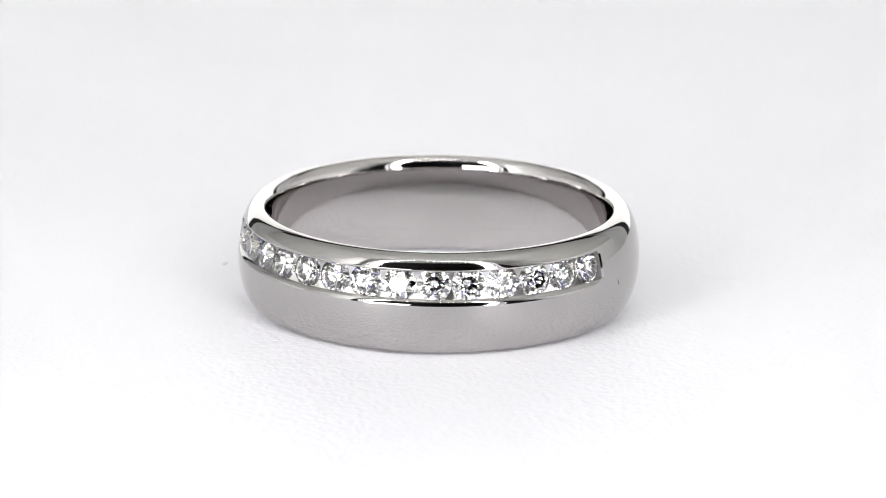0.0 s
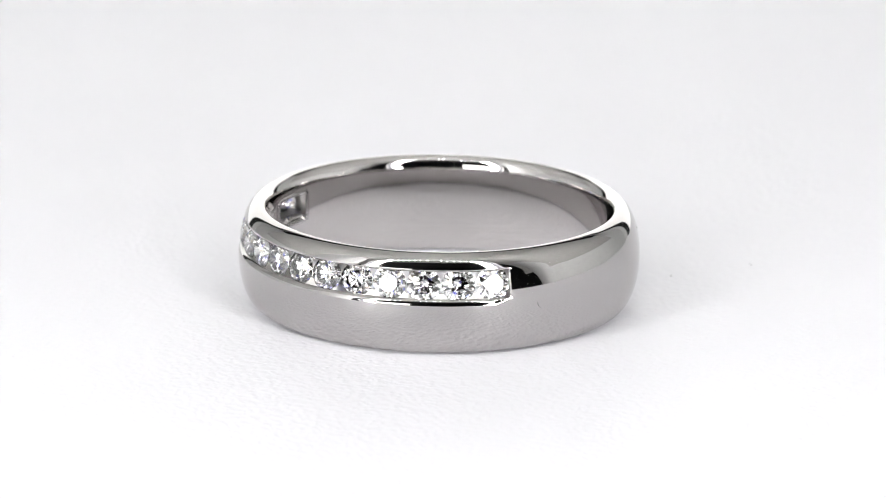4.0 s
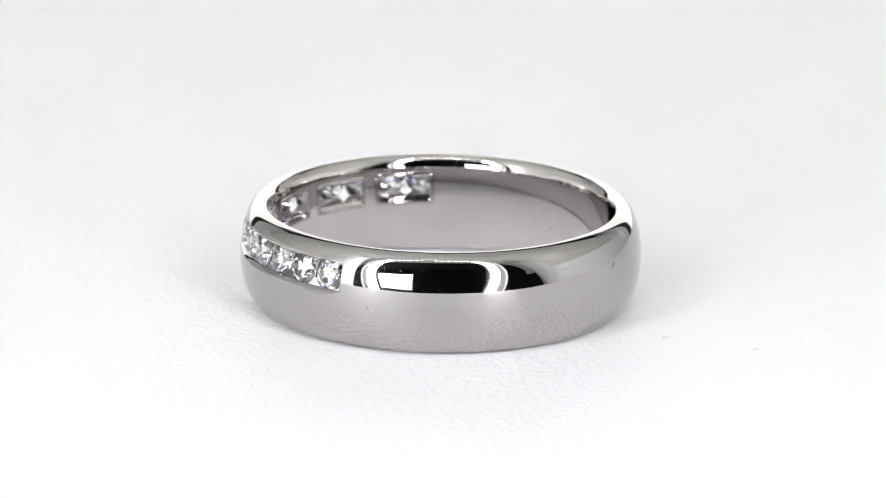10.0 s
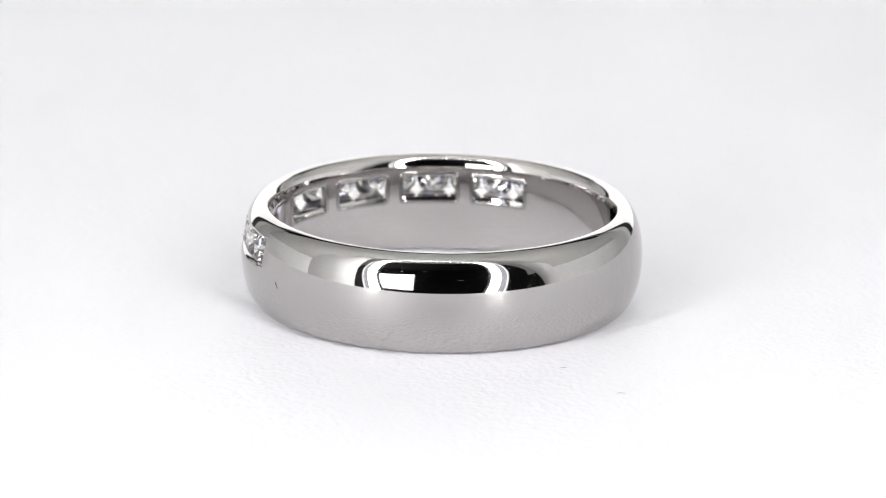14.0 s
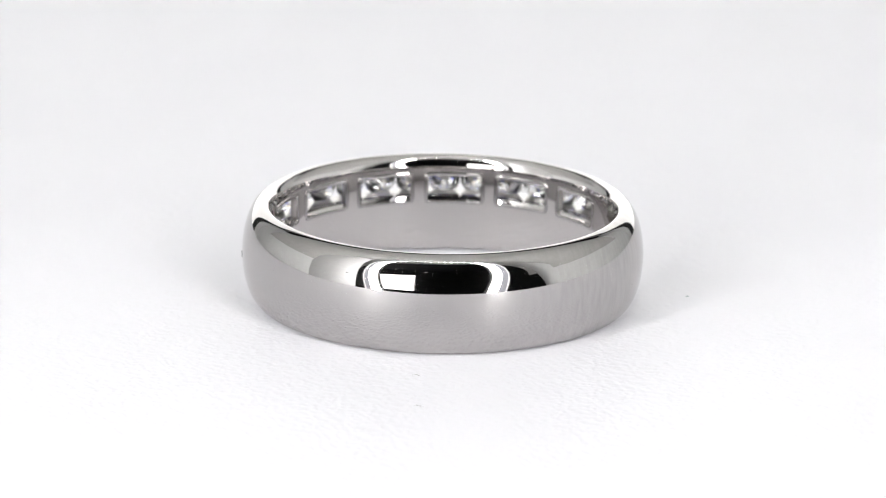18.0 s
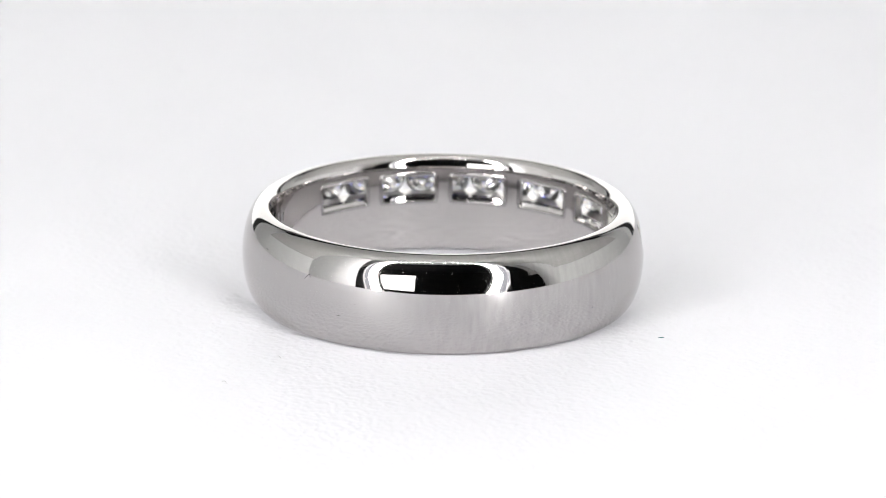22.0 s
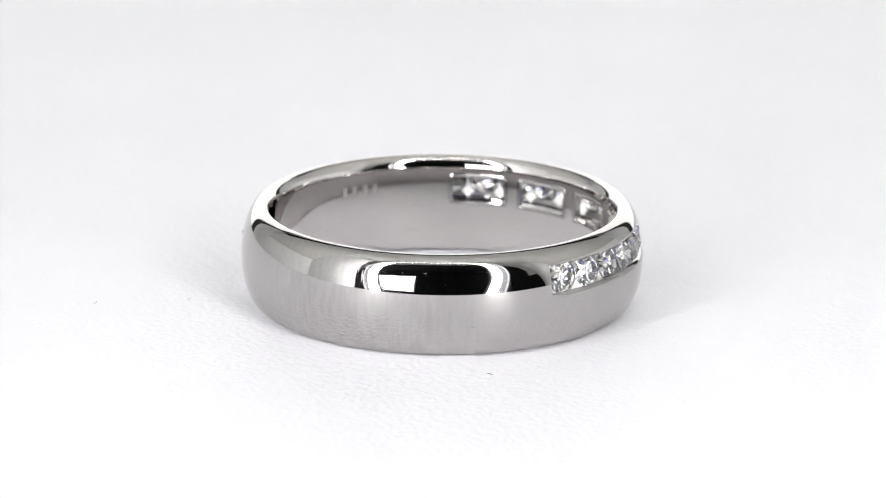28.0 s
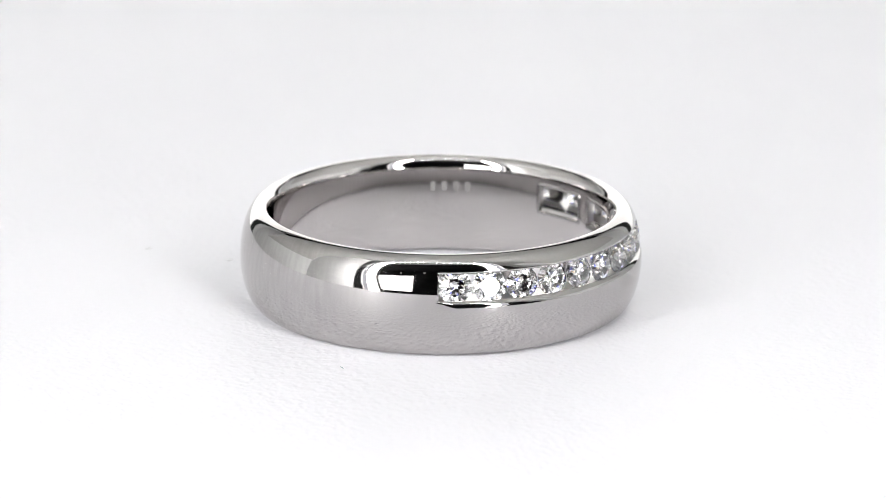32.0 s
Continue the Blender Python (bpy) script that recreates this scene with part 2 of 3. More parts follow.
def arch_path(step):
    """Points and headings along the arch, evenly spaced, from one foot over the top to the other foot."""
    foot = math.asin((ARCH_Z - FLOOR_Z - 0.006) / ARCH_H)
    line = []
    for i in range(1201):
        g = math.pi + foot - (math.pi + 2 * foot) * i / 1200
        c, k = math.cos(g), math.sin(g)
        p = 2 / 2.8 if k > 0 else 1.0
        line.append((ARCH_X + ARCH_W * math.copysign(abs(c) ** p, c), ARCH_Z + ARCH_H * math.copysign(abs(k) ** p, k)))
    pts, gone = [], step
    for a, b in zip(line, line[1:]):
        gone += math.dist(a, b)
        if gone >= step:
            gone -= step
            pts.append((*b, math.atan2(b[1] - a[1], b[0] - a[0])))
    return pts


def tapered(points, y0, y1):
    """A bar along points of ((x, z, heading), half its width)."""
    bm = bmesh.new()
    rows = []
    for (x, z, way), half in points:
        nx, nz = -math.sin(way), math.cos(way)
        rows.append([bm.verts.new((x + nx * s * half, y, z + nz * s * half)) for s, y in ((-1, y0), (1, y0), (1, y1), (-1, y1))])
    for a, b in zip(rows, rows[1:]):
        for i in range(4):
            j = (i + 1) % 4
            bm.faces.new((a[i], a[j], b[j], b[i]))
    bm.faces.new(rows[0])
    bm.faces.new(rows[-1][::-1])
    bmesh.ops.recalc_face_normals(bm, faces=bm.faces)
    return bm


def sweep(points, half, y0, y1):
    return tapered([(p, half) for p in points], y0, y1)


def dish(way):
    """How far the lamp's frosted dish reaches out past the strip: narrow over the top, wide along the legs."""
    return 0.004 + 0.0125 * abs(math.sin(way)) ** 0.7


def fins(points):
    """The shallow frosted dish along the outside of the strip."""
    bm = bmesh.new()
    rows = []
    for x, z, way in points:
        nx, nz = -math.sin(way), math.cos(way)
        w = dish(way)
        prof = [(0.0054, 0.0), (0.0064 + w, 0.003), (0.0074 + w, 0.0045), (0.0084 + w, 0.003), (0.0084 + w, 0.0), (0.0064 + w, -0.004), (0.0054, -0.005)]
        rows.append([bm.verts.new((x + nx * s, ARCH_Y + y, z + nz * s)) for s, y in prof])
    for a, b in zip(rows, rows[1:]):
        for i in range(len(a)):
            j = (i + 1) % len(a)
            bm.faces.new((a[i], a[j], b[j], b[i]))
    bm.faces.new(rows[0])
    bm.faces.new(rows[-1][::-1])
    bmesh.ops.recalc_face_normals(bm, faces=bm.faces)
    return bm


def led_arch():
    arch = tagged(new("led_arch"), "lit white strip light bent into an arch, at the tent's mouth", "strip light")
    path = arch_path(0.005)
    channel = part("channel", sweep(path, 0.0052, ARCH_Y - 0.006, ARCH_Y), PLASTIC, arch)
    # the milky cover is broad along the legs and runs out to nothing over the top
    broad = lambda z: 0.0046 * min(1.0, max(0.0, (ARCH_TOP - 0.030 - z) / 0.075)) ** 0.6
    for side in (-1, 1):
        leg = [(p, broad(p[1])) for p in path if p[0] * side > 0 and broad(p[1]) > 0.0006]
        part("diffuser", tapered(leg, ARCH_Y + 0.0005, ARCH_Y + 0.0125), STRIP, channel, "glowing strip")
    part("reflector", fins(path), FROSTED, channel, "frosted plastic dish, lit from inside", sharp=0.6)
    edge = [(x - math.sin(way) * (0.0074 + dish(way)), z + math.cos(way) * (0.0074 + dish(way)), way) for x, z, way in path]
    lip_line = [(x + math.sin(way) * 0.0072, z - math.cos(way) * 0.0072, way) for x, z, way in path]
    part("inner_lip", sweep(lip_line, 0.0016, ARCH_Y - 0.004, ARCH_Y + 0.0015), BLACK, channel, "black housing edge")
    for side in (-1, 1):
        leg = [(p, 0.0009 * min(1.0, abs(math.sin(p[2])) / 0.5)) for p in edge if p[0] * side > 0 and abs(math.sin(p[2])) > 0.15]
        part("rim", tapered(leg, ARCH_Y + 0.0047, ARCH_Y + 0.0066), RIM_GLOW, channel, "bright edge of the dish")
    dot = mesh_of("diode", lathe([(0, 0), (0.0017, 0), (0.0017, 0.001), (0.0011, 0.002), (0, 0.0022)], 12), LED)
    for x, z, way in arch_path(0.0135)[1:-1]:
        d = new("diode", dot)
        d.parent = channel
        w = broad(z)
        inward = 0.7 * w
        d.matrix_local = pose(x + math.sin(way) * inward, ARCH_Y + (0.0126 if w > 0.0006 else 0.0004), z - math.cos(way) * inward, -90)
    return arch


def room():
    """A small dark booth round the tent, with one bright lamp on its front wall."""
    lo, hi, near, far, up, t = -0.54, 0.54, -0.66, 0.32, 0.40, 0.02
    for name, b in (("wall_north", (lo, hi, far, far + t, FLOOR_Z, up)), ("wall_south", (lo, hi, near - t, near, FLOOR_Z, up)), ("wall_west", (lo - t, lo, near - t, far + t, FLOOR_Z, up)), ("wall_east", (hi, hi + t, near - t, far + t, FLOOR_Z, up)), ("floor", (lo - t, hi + t, near - t, far + t, FLOOR_Z - t, FLOOR_Z)), ("ceiling", (lo - t, hi + t, near - t, far + t, up, up + t))):
        ob = new(name, mesh_of(name, slab(*b), DESK if name == "floor" else WALL))
        tagged(ob, "dark matt " + name.split("_")[0] + " of a dim photo booth", name.split("_")[0], kind="structure")
    lamp = tagged(new("studio_lamp"), "bright white rectangular studio lamp on a dark wall", "studio lamp")
    y = near
    lamp.location = (-0.35, y, 0.0)
    k = 0.345
    x0, x1 = -1.53 * k + 0.35, -0.53 * k + 0.35
    z0, z1 = 0.03 * k, 0.75 * k
    part("back_plate", slab(x0 - 0.006, x1 + 0.006, 0.001, 0.008, z0 - 0.006, z1 + 0.006, 0.001), BLACK, lamp, "black housing")
    part("diffuser", slab(x0, x1, 0.0085, 0.011, z0, z1), PANEL, lamp, "glowing white sheet")
    for at, up_by in ((-0.428, 0.075), (-0.287, 0.088), (-0.115, 0.10)):
        spot = tagged(new("indicator_light"), "tiny white indicator light on a dark wall", "indicator light", "lights on the wall")
        spot.matrix_world = pose(at, y, z1 + up_by, -90)
        part("bezel", lathe([(0, 0.0005), (0.008, 0.0005), (0.008, 0.003), (0.006, 0.004), (0, 0.004)], 16), BLACK, spot, "black plastic bezel")
        part("bulb", lathe([(0, 0.0042), (0.0055, 0.0042), (0.005, 0.006), (0, 0.007)], 16), PANEL, spot, "glowing white cap")


# ---- the turntable ----
def turntable():
    base = tagged(new("pedestal"), "low white plastic pedestal under the turning disc", "pedestal")
    base.location = (0, 0, FLOOR_Z + 0.004)
    hgt = -DISC_H - (FLOOR_Z + 0.004)
    part("body", lathe([(0, 0), (0.075, 0), (0.078, 0.003), (0.074, hgt), (0, hgt)], 96), PLASTIC, base, sharp=0.6)
    disc = tagged(new("turntable"), "round turning disc covered in white grained leatherette", "turntable")
    part("plate", lathe([(0, -DISC_H), (DISC_R - 0.002, -DISC_H), (DISC_R, -DISC_H + 0.002), (DISC_R, -0.0025), (0, -0.0025)], 128), PLASTIC, disc, sharp=0.6)
    prof = [(0, -0.0025), (DISC_R + 0.001, -0.0025), (DISC_R + 0.001, -0.001), (DISC_R, 0.0), (0, 0.0)]
    part("cover", lathe(prof, 128), LEATHER, disc, "white grained leatherette", sharp=0.6)
    return disc


# ---- the ring; lengths in millimetres, angles in degrees round the band ----
R_MAX, R_IN, HALF, LIP = 10.5, 8.962, 2.6585, 0.4255
DOME_P, DOME_N = 2.03, 2.0
CH_LO, CH_HI, CH_FLOOR = 0.43, 1.80, 9.32
CH_A, CH_B = 53.4, -95.9
WIN_LO, WIN_HI, WIN_W = 0.12, 1.66, 19.6
WIN_FIRST, WIN_STEP = -84.3, 24.65
STONES, WINDOWS = 15, 6
ROUND_LO, ROUND_HI = 0.45, 0.12
IN_ROUND = 0.72


def r_out(z):
    s = min(1.0, abs(z) / HALF)
    return R_IN + LIP + (R_MAX - R_IN - LIP) * max(0.0, 1 - s ** DOME_P) ** (1 / DOME_N)


def r_inn(z):
    """The inside: slightly bowed, rounded out to the rims."""
    s = max(0.0, abs(z) - HALF + IN_ROUND) / IN_ROUND
    return R_IN - 0.10 * (1 - (z / HALF) ** 2) + LIP * (1 - math.sqrt(max(0.0, 1 - s * s)))


def lip(z_end, radius, sign, widest=None, steps=7):
    """The rounded lip of the channel: points (r, z) from the dome to the wall's edge at z_end; sign 1: the lower lip.
    With widest, the points begin on the dome where a lip of that radius would."""
    tilt = lambda z: math.atan2(r_out(z - 0.001) - r_out(z + 0.001), 0.002) * sign

    def begin(rad):
        z0 = z_end
        for _ in range(20):
            z0 = z_end - sign * rad * (math.sin(radians(56)) - math.sin(tilt(z0)))
        return z0

    z0 = begin(radius)
    t0 = tilt(z0)
    c = (r_out(z0) - radius * math.cos(t0), z0 - sign * radius * math.sin(t0))
    angles = [t0 + (radians(56) - t0) * i / steps for i in range(steps + 1)]
    lead = []
    if widest:
        zw = begin(widest)
        lead = [(r_out(zw + (z0 - zw) * i / 4), zw + (z0 - zw) * i / 4) for i in range(4)]
    return lead + [(c[0] + radius * math.cos(g), c[1] + sign * radius * math.sin(g)) for g in angles]


def spin(r, z, a):
    b = radians(a - 90)
    return (r * math.cos(b) * MM, r * math.sin(b) * MM, z * MM)


def band_mesh():
    bm = bmesh.new()
    known = {}

    def vert(r, z, a):
        key = (round(r, 4), round(z, 4), round(a % 360, 3) % 360)
        if key not in known:
            known[key] = bm.verts.new(spin(r, z, a))
        return known[key]

    def face(points, inside=0):
        vs = []
        for p in points:
            v = vert(*p)
            if v not in vs:
                vs.append(v)
        if len(vs) > 2 and bm.faces.get(vs) is None:
            bm.faces.new(vs).material_index = inside

    def strip(prof, angles, inside=0):
        """A sheet: the profile of (r, z) carried through the angles."""
        for a0, a1 in zip(angles, angles[1:]):
            for (r0, z0), (r1, z1) in zip(prof, prof[1:]):
                face([(r0, z0, a0), (r0, z0, a1), (r1, z1, a1), (r1, z1, a0)], inside)

    def between(a0, a1, stops=()):
        """Angles from a0 to a1, about one degree apart, with the stops among them."""
        out = [a0]
        for s in [*sorted(x for x in stops if a0 + 1e-6 < x < a1 - 1e-6), a1]:
            n = max(1, math.ceil((s - out[-1]) / 0.75))
            b = out[-1]
            out += [b + (s - b) * i / n for i in range(1, n + 1)]
        return out

    tip = 0.35
    wins = [(c - WIN_W / 2, c + WIN_W / 2) for c in (WIN_FIRST + WIN_STEP * i for i in range(WINDOWS))]
    stops = [x for w in wins for x in w]
    chan = between(CH_B, CH_A, stops)
    plain = between(CH_A, CH_B + 360, [CH_A + tip, CH_B + 360 - tip])
    full = chan + plain[1:]
    zs = lambda a, b, n: [a + (b - a) * i / n for i in range(n + 1)]
    high = lip(CH_HI, ROUND_HI, -1)

    def lower(a):
        """The lower lip at an angle of the channel, tighter near the ends."""
        k = min(1.0, min(a - CH_B, CH_A - a) / 5.0)
        return lip(CH_LO, 0.12 + (ROUND_LO - 0.12) * k * k * (3 - 2 * k), 1, ROUND_LO)

    low = lower(CH_A)
    lows = [lower(a) for a in chan]
    top_z = [HALF * math.sin(x) for x in zs(math.pi / 2, math.asin(high[0][1] / HALF), 30)]
    bot_z = [HALF * math.sin(x) for x in zs(math.asin(low[0][1] / HALF), -math.pi / 2, 56)]
    top_z[-1], bot_z[0] = high[0][1], low[0][1]
    strip([(r_out(z), z) for z in top_z], full)
    strip([(r_out(z), z) for z in bot_z], full)
    # the mouth: rounded along both rails, tapering out at its two ends
    strip(high, chan)
    for a0, a1, p, q in zip(chan, chan[1:], lows, lows[1:]):
        for i in range(len(p) - 1):
            face([(*p[i], a0), (*q[i], a1), (*q[i + 1], a1), (*p[i + 1], a0)])
    drop = lambda p: r_out(p[1]) - p[0]
    n = 8
    edge = []
    for i in range(1, n):
        k = i / n
        z = CH_HI + (CH_LO - CH_HI) * k
        edge.append((r_out(z) - drop(high[-1]) * (1 - k) - drop(low[-1]) * k, z))
    mouth = high + edge + low[::-1]
    rim = [(r_out(z), z) for _, z in mouth]
    inner_plain = [a for a in plain if CH_A + tip - 1e-6 <= a <= CH_B + 360 - tip + 1e-6]
    strip(rim, inner_plain)
    wall = [high[-1], *edge, low[-1]]
    for a, sgn in ((CH_A, 1), (CH_B, -1)):
        o = a + sgn * tip
        for p0, p1, q0, q1 in zip(mouth, mouth[1:], rim, rim[1:]):
            face([(*q0, o), (*q1, o), (*p1, a), (*p0, a)])
        # the first and last step of each rail's edge
        for p in (high[0], low[0]):
            face([(*p, o), (*p, a), (r_out(p[1]), p[1], o)])
        for p0, p1 in zip(wall, wall[1:]):
            face([(*p0, a), (*p1, a), (CH_FLOOR, p1[1], a), (CH_FLOOR, p0[1], a)], 1)
    hi2, lo2 = high[-1], low[-1]
    # channel walls and floor
    strip([hi2, (CH_FLOOR, CH_HI), (CH_FLOOR, WIN_HI)], chan, 1)
    for a0, a1, p, q in zip(chan, chan[1:], lows, lows[1:]):
        face([(*p[-1], a0), (*q[-1], a1), (CH_FLOOR, CH_LO, a1), (CH_FLOOR, CH_LO, a0)], 1)
    # inside of the band
    top_i = [(r_inn(z), z) for z in [HALF - (HALF - WIN_HI) * (1 - math.cos(g)) for g in zs(0, math.pi / 2, 24)]]
    bot_i = [(r_inn(z), z) for z in [WIN_LO + (-HALF - WIN_LO) * math.sin(g) for g in zs(0, math.pi / 2, 40)]]
    strip(top_i, full, 2)
    strip(bot_i, full, 2)
    mid_i = [(r_inn(z), z) for z in zs(WIN_HI, WIN_LO, 6)]
    f_lo = CH_LO
    bridges = [(CH_A, CH_B + 360)] + [(x, y) for (_, x), (y, _) in zip(wins, wins[1:])]
    if wins[0][0] > CH_B:
        bridges.append((CH_B, wins[0][0]))
    if wins[-1][1] < CH_A:
        bridges.append((wins[-1][1], CH_A))
    for n, (x, y) in enumerate(bridges):
        angles = [a for a in (plain if n == 0 else chan) if x - 1e-6 <= a <= y + 1e-6]
        strip(mid_i, angles, 2)
        if n:
            strip([(CH_FLOOR, WIN_HI), (CH_FLOOR, f_lo)], angles, 1)
    for x, y in wins:
        angles = [a for a in chan if x - 1e-6 <= a <= y + 1e-6]
        strip([(CH_FLOOR, WIN_HI), (r_inn(WIN_HI), WIN_HI)], angles, 1)
        strip([(CH_FLOOR, f_lo), (r_inn(WIN_LO) + 0.13, f_lo - 0.05), (r_inn(WIN_LO), WIN_LO)], angles, 2)
        for a in (x, y):
            for (r0, z0), (r1, z1) in zip(mid_i, mid_i[1:]):
                face([(r0, z0, a), (r1, z1, a), (CH_FLOOR, max(z1, f_lo), a), (CH_FLOOR, max(z0, f_lo), a)], 1)
    bmesh.ops.remove_doubles(bm, verts=bm.verts, dist=2e-7)
    bmesh.ops.recalc_face_normals(bm, faces=bm.faces)
    return bm


def brilliant(d):
    """A round brilliant, table up along z, girdle at z = 0; lengths in metres."""
    bm = bmesh.new()
    r, crown, pav = d / 2, 0.16 * d, 0.452 * d
    ring = lambda n, rad, z, off: [bm.verts.new((rad * math.cos(2 * math.pi * (i + off) / n), rad * math.sin(2 * math.pi * (i + off) / n), z)) for i in range(n)]
    table = ring(8, r * 0.56, crown, 0)
    star = ring(8, r * 0.78, crown * 0.58, 0.5)
    up = ring(16, r, 0.012 * d, 0)
    low = ring(16, r, -0.012 * d, 0)
    halves = ring(8, r * 0.22, -pav * 0.797, 0.5)
    culet = bm.verts.new((0, 0, -pav))
    bm.faces.new(table)
    for i in range(8):
        j, k = (i + 1) % 8, 2 * i
        bm.faces.new((table[j], table[i], star[i]))
        bm.faces.new((table[j], star[i], up[(k + 2) % 16], star[j]))
        bm.faces.new((star[i], up[k], up[k + 1]))
        bm.faces.new((star[i], up[k + 1], up[(k + 2) % 16]))
        bm.faces.new((low[k], low[k + 1], halves[i]))
        bm.faces.new((low[k + 1], low[(k + 2) % 16], halves[i]))
        bm.faces.new((low[(k + 2) % 16], halves[j], culet, halves[i]))
    for i in range(16):
        j = (i + 1) % 16
        bm.faces.new((up[i], low[i], low[j], up[j]))
    bmesh.ops.recalc_face_normals(bm, faces=bm.faces)
    return bm


def outward(r, z, a, lean=0.0, twist=0.0):
    """A pose on the band whose z axis points outward."""
    b = radians(a - 90)
    out = Vector((math.cos(b) * math.cos(lean), math.sin(b) * math.cos(lean), math.sin(lean)))
    q = out.to_track_quat("Z", "Y").to_matrix().to_4x4()
    return Matrix.Translation(spin(r, z, a)) @ q @ Matrix.Rotation(twist, 4, "Z")


def window_rim():
    """A half-round bead round one opening, on the inside of the band, centred on angle 0."""
    bead, corner = 0.11, 0.22
    hw, hz, zc = WIN_W / 2, (WIN_HI - WIN_LO) / 2, (WIN_HI + WIN_LO) / 2
    per = 180 / math.pi / R_IN
    path = []
    for cx, cz, g0 in ((1, 1, 0), (-1, 1, 90), (-1, -1, 180), (1, -1, 270)):
        for i in range(7):
            g = radians(g0 + 15 * i)
            path.append((cx * (hw / per - corner) + corner * math.cos(g), cz * (hz - corner) + corner * math.sin(g), g))
    fill = []
    for p, q in zip(path, path[1:] + path[:1]):
        n = max(1, math.ceil(math.dist(p[:2], q[:2]) / 0.15))
        fill += [(p[0] + (q[0] - p[0]) * i / n, p[1] + (q[1] - p[1]) * i / n, p[2] if i == 0 or n == 1 else (p[2] if abs(p[2] - q[2]) < 0.01 else p[2])) for i in range(n)]
    bm = bmesh.new()
    rows = []
    for u, v, g in fill:
        row = []
        for k in range(8):
            h = 2 * math.pi * k / 8
            uu, vv = u + bead * math.cos(h) * math.cos(g), v + bead * math.cos(h) * math.sin(g)
            row.append(bm.verts.new(spin(r_inn(zc + v) + bead * 0.45 * math.sin(h), zc + vv, uu * per)))
        rows.append(row)
    for a, b in zip(rows, rows[1:] + rows[:1]):
        for k in range(8):
            j = (k + 1) % 8
            bm.faces.new((a[k], a[j], b[j], b[k]))
    bmesh.ops.recalc_face_normals(bm, faces=bm.faces)
    return mesh_of("opening_rim", bm, GOLD, 3.0)


def wedding_ring():
    ring = tagged(new("wedding_ring"), "polished white gold band with a half channel of round diamonds", "ring")
    band = part("band", band_mesh(), GOLD, ring, "polished white gold", sharp=0.5)
    band.data.materials.append(SATIN)
    band.data.materials.append(INSIDE)
    gem = mesh_of("diamond", brilliant(1.74 * MM), DIAMOND)
    rng = random.Random(4)
    zc = (CH_LO + CH_HI) / 2
    step = (CH_A - CH_B + 0.8) / STONES
    for i in range(STONES):
        a = CH_B - 0.4 + step * (i + 0.5)
        d = new("diamond", gem)
        d.parent = ring
        d.matrix_local = outward(r_out(zc) - 0.34, zc, a, radians(10.5 + rng.uniform(-2.2, 2.2)), rng.uniform(0, 6))
        tagged(d, "round brilliant-cut clear diamond")
    # raised rims round the openings inside
    rim = window_rim()
    for i in range(WINDOWS):
        w = new("opening_rim", rim)
        w.parent = ring
        w.matrix_local = pose(0, 0, 0, 0, 0, WIN_FIRST + WIN_STEP * i)
    # stamped mark inside
    for i in range(4):
        bm = box(bmesh.new(), -0.14 * MM, 0.14 * MM, -0.30 * MM, 0.30 * MM, -0.02 * MM, 0.006 * MM)
        m = part("hallmark", bm, ENGRAVED, ring, "small stamped mark")
        m.matrix_local = outward(r_inn(1.02), 1.02, 75.6 + 4.0 * i, math.pi, 0)
    return ring


def hair(points, radius):
    """A thin bent fibre through points in millimetres, x and y in the surface, z off it."""
    bm = bmesh.new()
    rows = []
    pts = [Vector(p) for p in points]
    for i, p in enumerate(pts):
        way = (pts[min(i + 1, len(pts) - 1)] - pts[max(i - 1, 0)]).normalized()
        side = way.cross(Vector((0, 0, 1))).normalized()
        up = side.cross(way)
        k = radius * (0.5 if i in (0, len(pts) - 1) else 1.0)
        rows.append([bm.verts.new((p + side * k * math.cos(g) + up * k * math.sin(g)) * MM) for g in (0, 1.57, 3.14, 4.71)])
    for a, b in zip(rows, rows[1:]):
        for k in range(4):
            j = (k + 1) % 4
            bm.faces.new((a[k], a[j], b[j], b[k]))
    bm.faces.new(rows[0])
    bm.faces.new(rows[-1])
    bmesh.ops.recalc_face_normals(bm, faces=bm.faces)
    return bm


HOOK = [(-0.16, 0.14, 0.02), (-0.15, 0.02, 0.01), (-0.08, -0.12, 0.01), (0.04, -0.2, 0.02)]
CARET = [(-0.2, -0.14, 0.01), (-0.05, 0.04, 0.02), (0.1, 0.16, 0.01), (0.16, -0.02, 0.01)]
CURL = [(-0.25, 0.04, 0.02), (-0.1, 0.1, 0.05), (0.08, 0.02, 0.03), (0.2, -0.1, 0.02)]


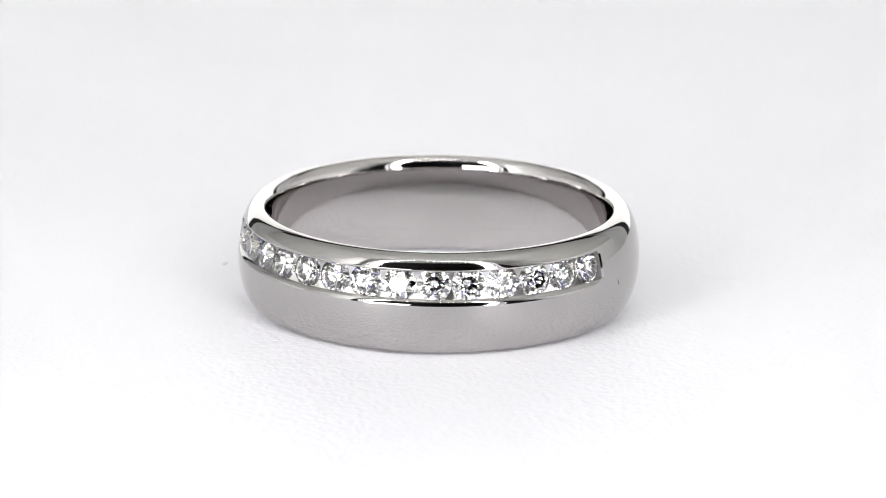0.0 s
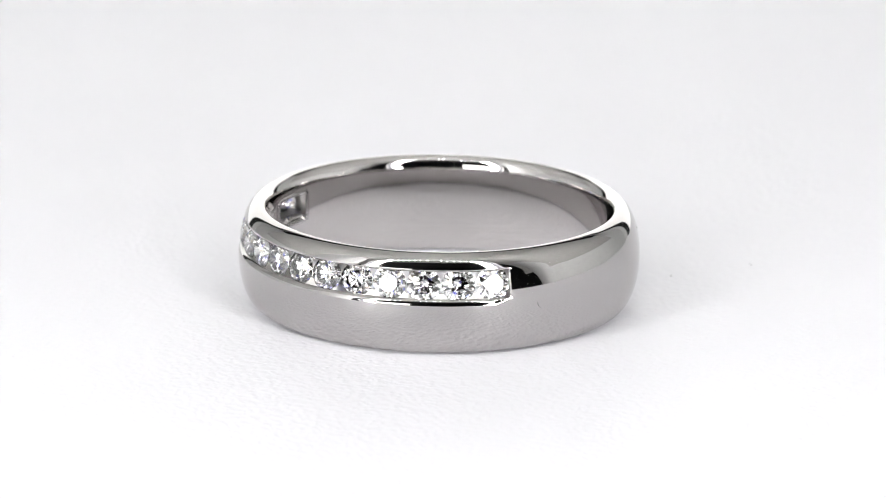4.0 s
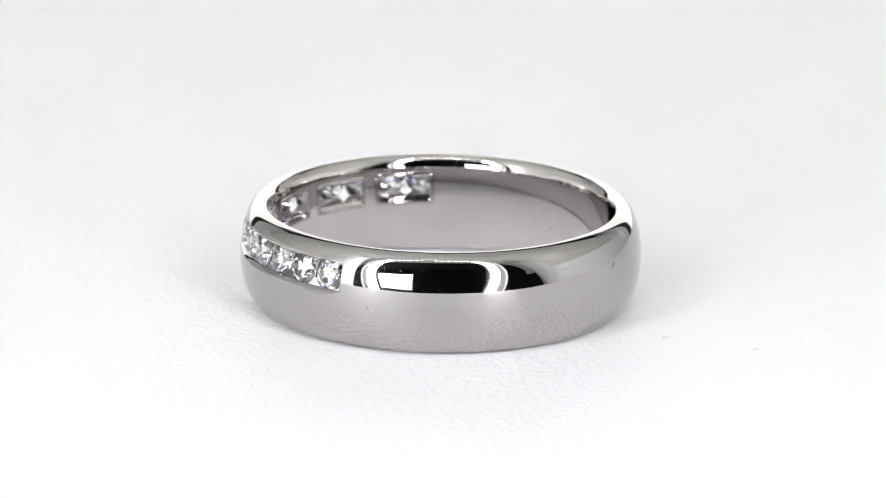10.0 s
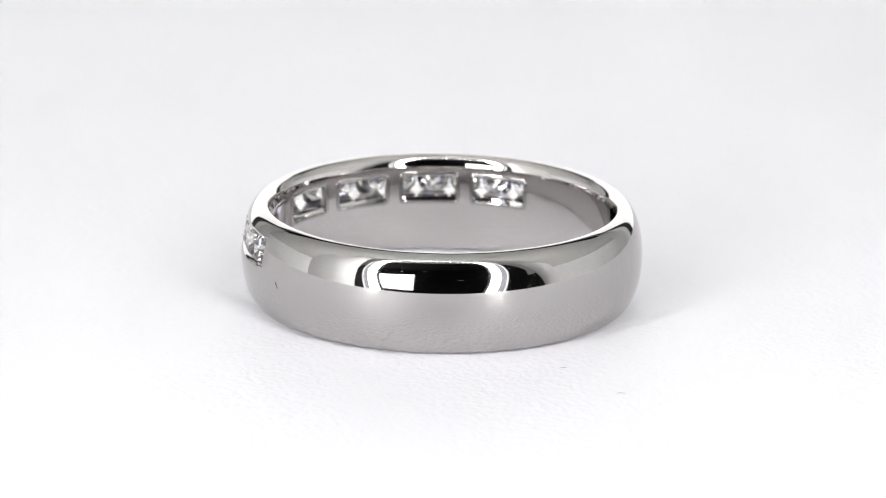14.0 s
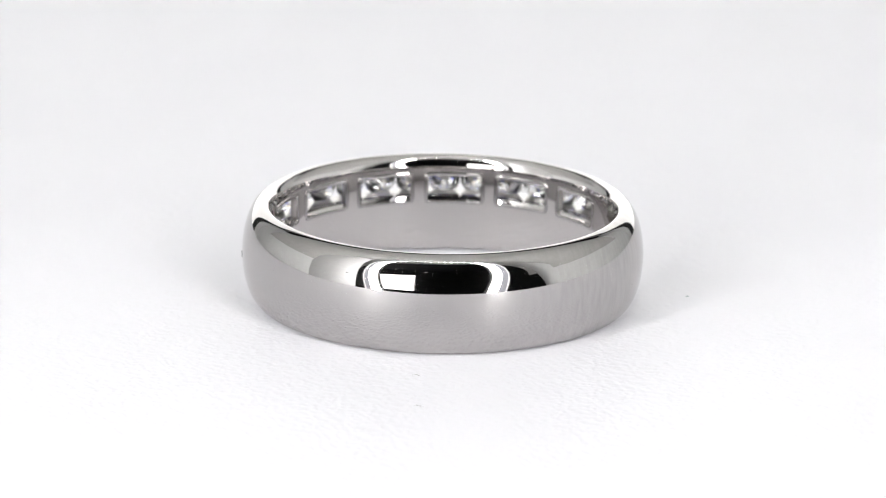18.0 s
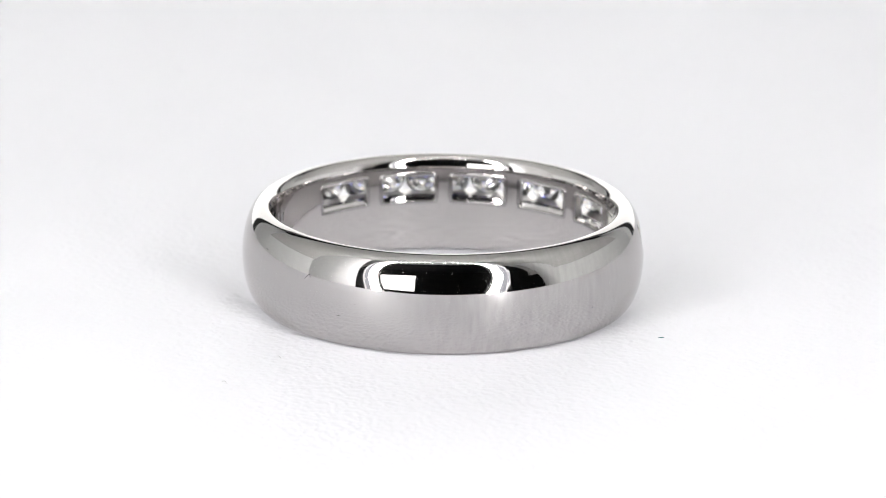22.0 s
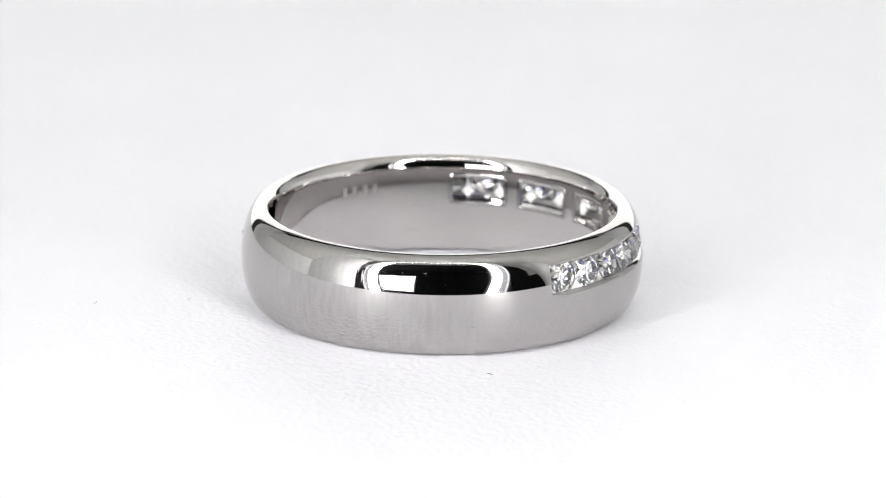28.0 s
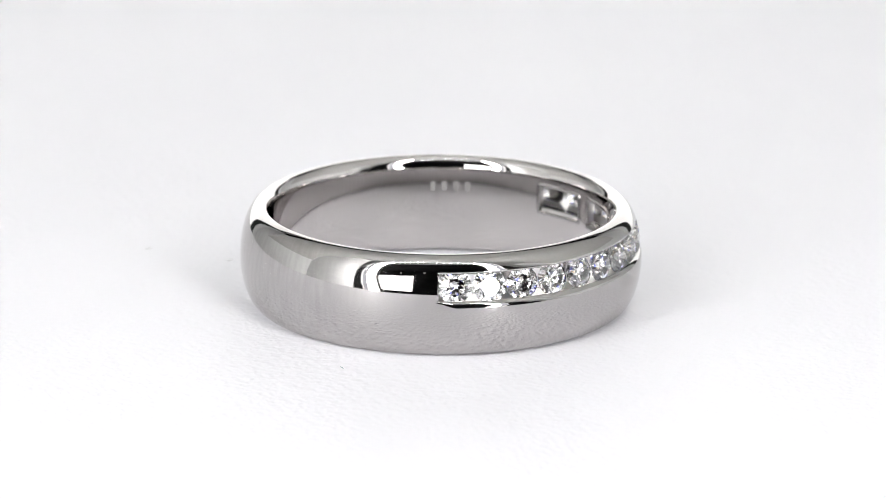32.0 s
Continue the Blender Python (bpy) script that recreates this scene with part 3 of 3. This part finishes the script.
def lint_on_ring():
    for name, pts, a, z, rad in (("hair", HOOK, 62.6, -0.1, 0.010), ("hair", CARET, 140.8, 0.92, 0.012), ("hair", [(-0.15, 0.02, 0), (0, -0.01, 0.01), (0.15, 0.0, 0)], 121.0, 1.5, 0.012)):
        h = part(name, hair(pts, rad), LINT, ring, "thin dark fibre stuck to the metal")
        tilt = math.atan2(r_out(z - 0.01) - r_out(z + 0.01), 0.02)
        h.matrix_local = outward(r_out(z) + 0.004, z, a, tilt)
    rng = random.Random(11)
    bm = bmesh.new()
    for i in range(170):
        a = rng.uniform(CH_A + 3, CH_B + 357)
        z = rng.uniform(0.2, 2.0)
        size = rng.choice((0.006, 0.008, 0.010, 0.016))
        m = outward(r_out(z) + 0.002, z, a, math.atan2(r_out(z - 0.01) - r_out(z + 0.01), 0.02), rng.uniform(0, 6))
        k = Matrix.Diagonal((rng.uniform(0.7, 1.9), 1, 0.6, 1))
        bmesh.ops.create_icosphere(bm, subdivisions=1, radius=size * MM, matrix=m @ k)
    fine = bmesh.new()
    for i in range(44):
        a = rng.gauss(165, 30) if i % 3 else rng.uniform(CH_A + 3, CH_B + 357)
        if not CH_A + 3 < a < CH_B + 357:
            continue
        z = rng.uniform(0.3, 1.9)
        m = outward(r_out(z) + 0.0006, z, a, math.atan2(r_out(z - 0.01) - r_out(z + 0.01), 0.02), rng.uniform(0, 6.28))
        half, wide, bow = rng.uniform(0.05, 0.15), rng.uniform(0.0006, 0.0012), rng.uniform(-0.03, 0.03)
        line = [(half * k, bow * (1 - k * k)) for k in (-1, -0.5, 0, 0.5, 1)]
        rows = []
        for x, y in line:
            sag = (x * x + y * y) / 21.0
            rows.append([fine.verts.new(m @ (Vector((x, y + d * wide, 0.0008 * (1 - abs(d)) - sag)) * MM)) for d in (-1, 0, 1)])
        for p, q in zip(rows, rows[1:]):
            fine.faces.new((p[0], p[1], q[1], q[0]))
            fine.faces.new((p[1], p[2], q[2], q[1]))
    tagged(part("scratches", fine, SCRATCH, ring, "hairline polishing scratches"), kind="stuff")
    tagged(part("dust", bm, DUST, ring, "fine pale dust"), kind="stuff")


def lint_on_disc():
    for pts, r, a, rad, mat in ((CURL[1:], 13.03, 242.3, 0.022, TEAL), (CURL, 13.19, 143.9, 0.018, PALE_LINT), (CURL, 18.08, 145.7, 0.016, PALE_LINT)):
        h = part("lint", hair(pts, rad), mat, disc, "small fibre lying on the leatherette")
        h.matrix_local = Matrix.Translation(spin(r, 0.01, a)) @ Matrix.Rotation(radians(a), 4, "Z")


room()
tent = light_tent()
back_light()
arch = led_arch()
disc = turntable()
ring = wedding_ring()
lint_on_ring()
lint_on_disc()


def motions():
    n = 160
    disc_rows, ring_rows = [], []
    for i in range(n + 1):
        t = SECONDS * i / n
        w = radians(TURN * t)
        disc_rows.append((t, pose(0, 0, 0, 0, 0, -TURN * t)))
        ex, ey = -0.114 * MM, 0.0043 * MM
        ring_rows.append((t, pose(ex * math.cos(w) + ey * math.sin(w), -ex * math.sin(w) + ey * math.cos(w), HALF * MM, -0.257, -0.05, -TURN * t)))
    walk(disc, disc_rows)
    walk(ring, ring_rows)


motions()
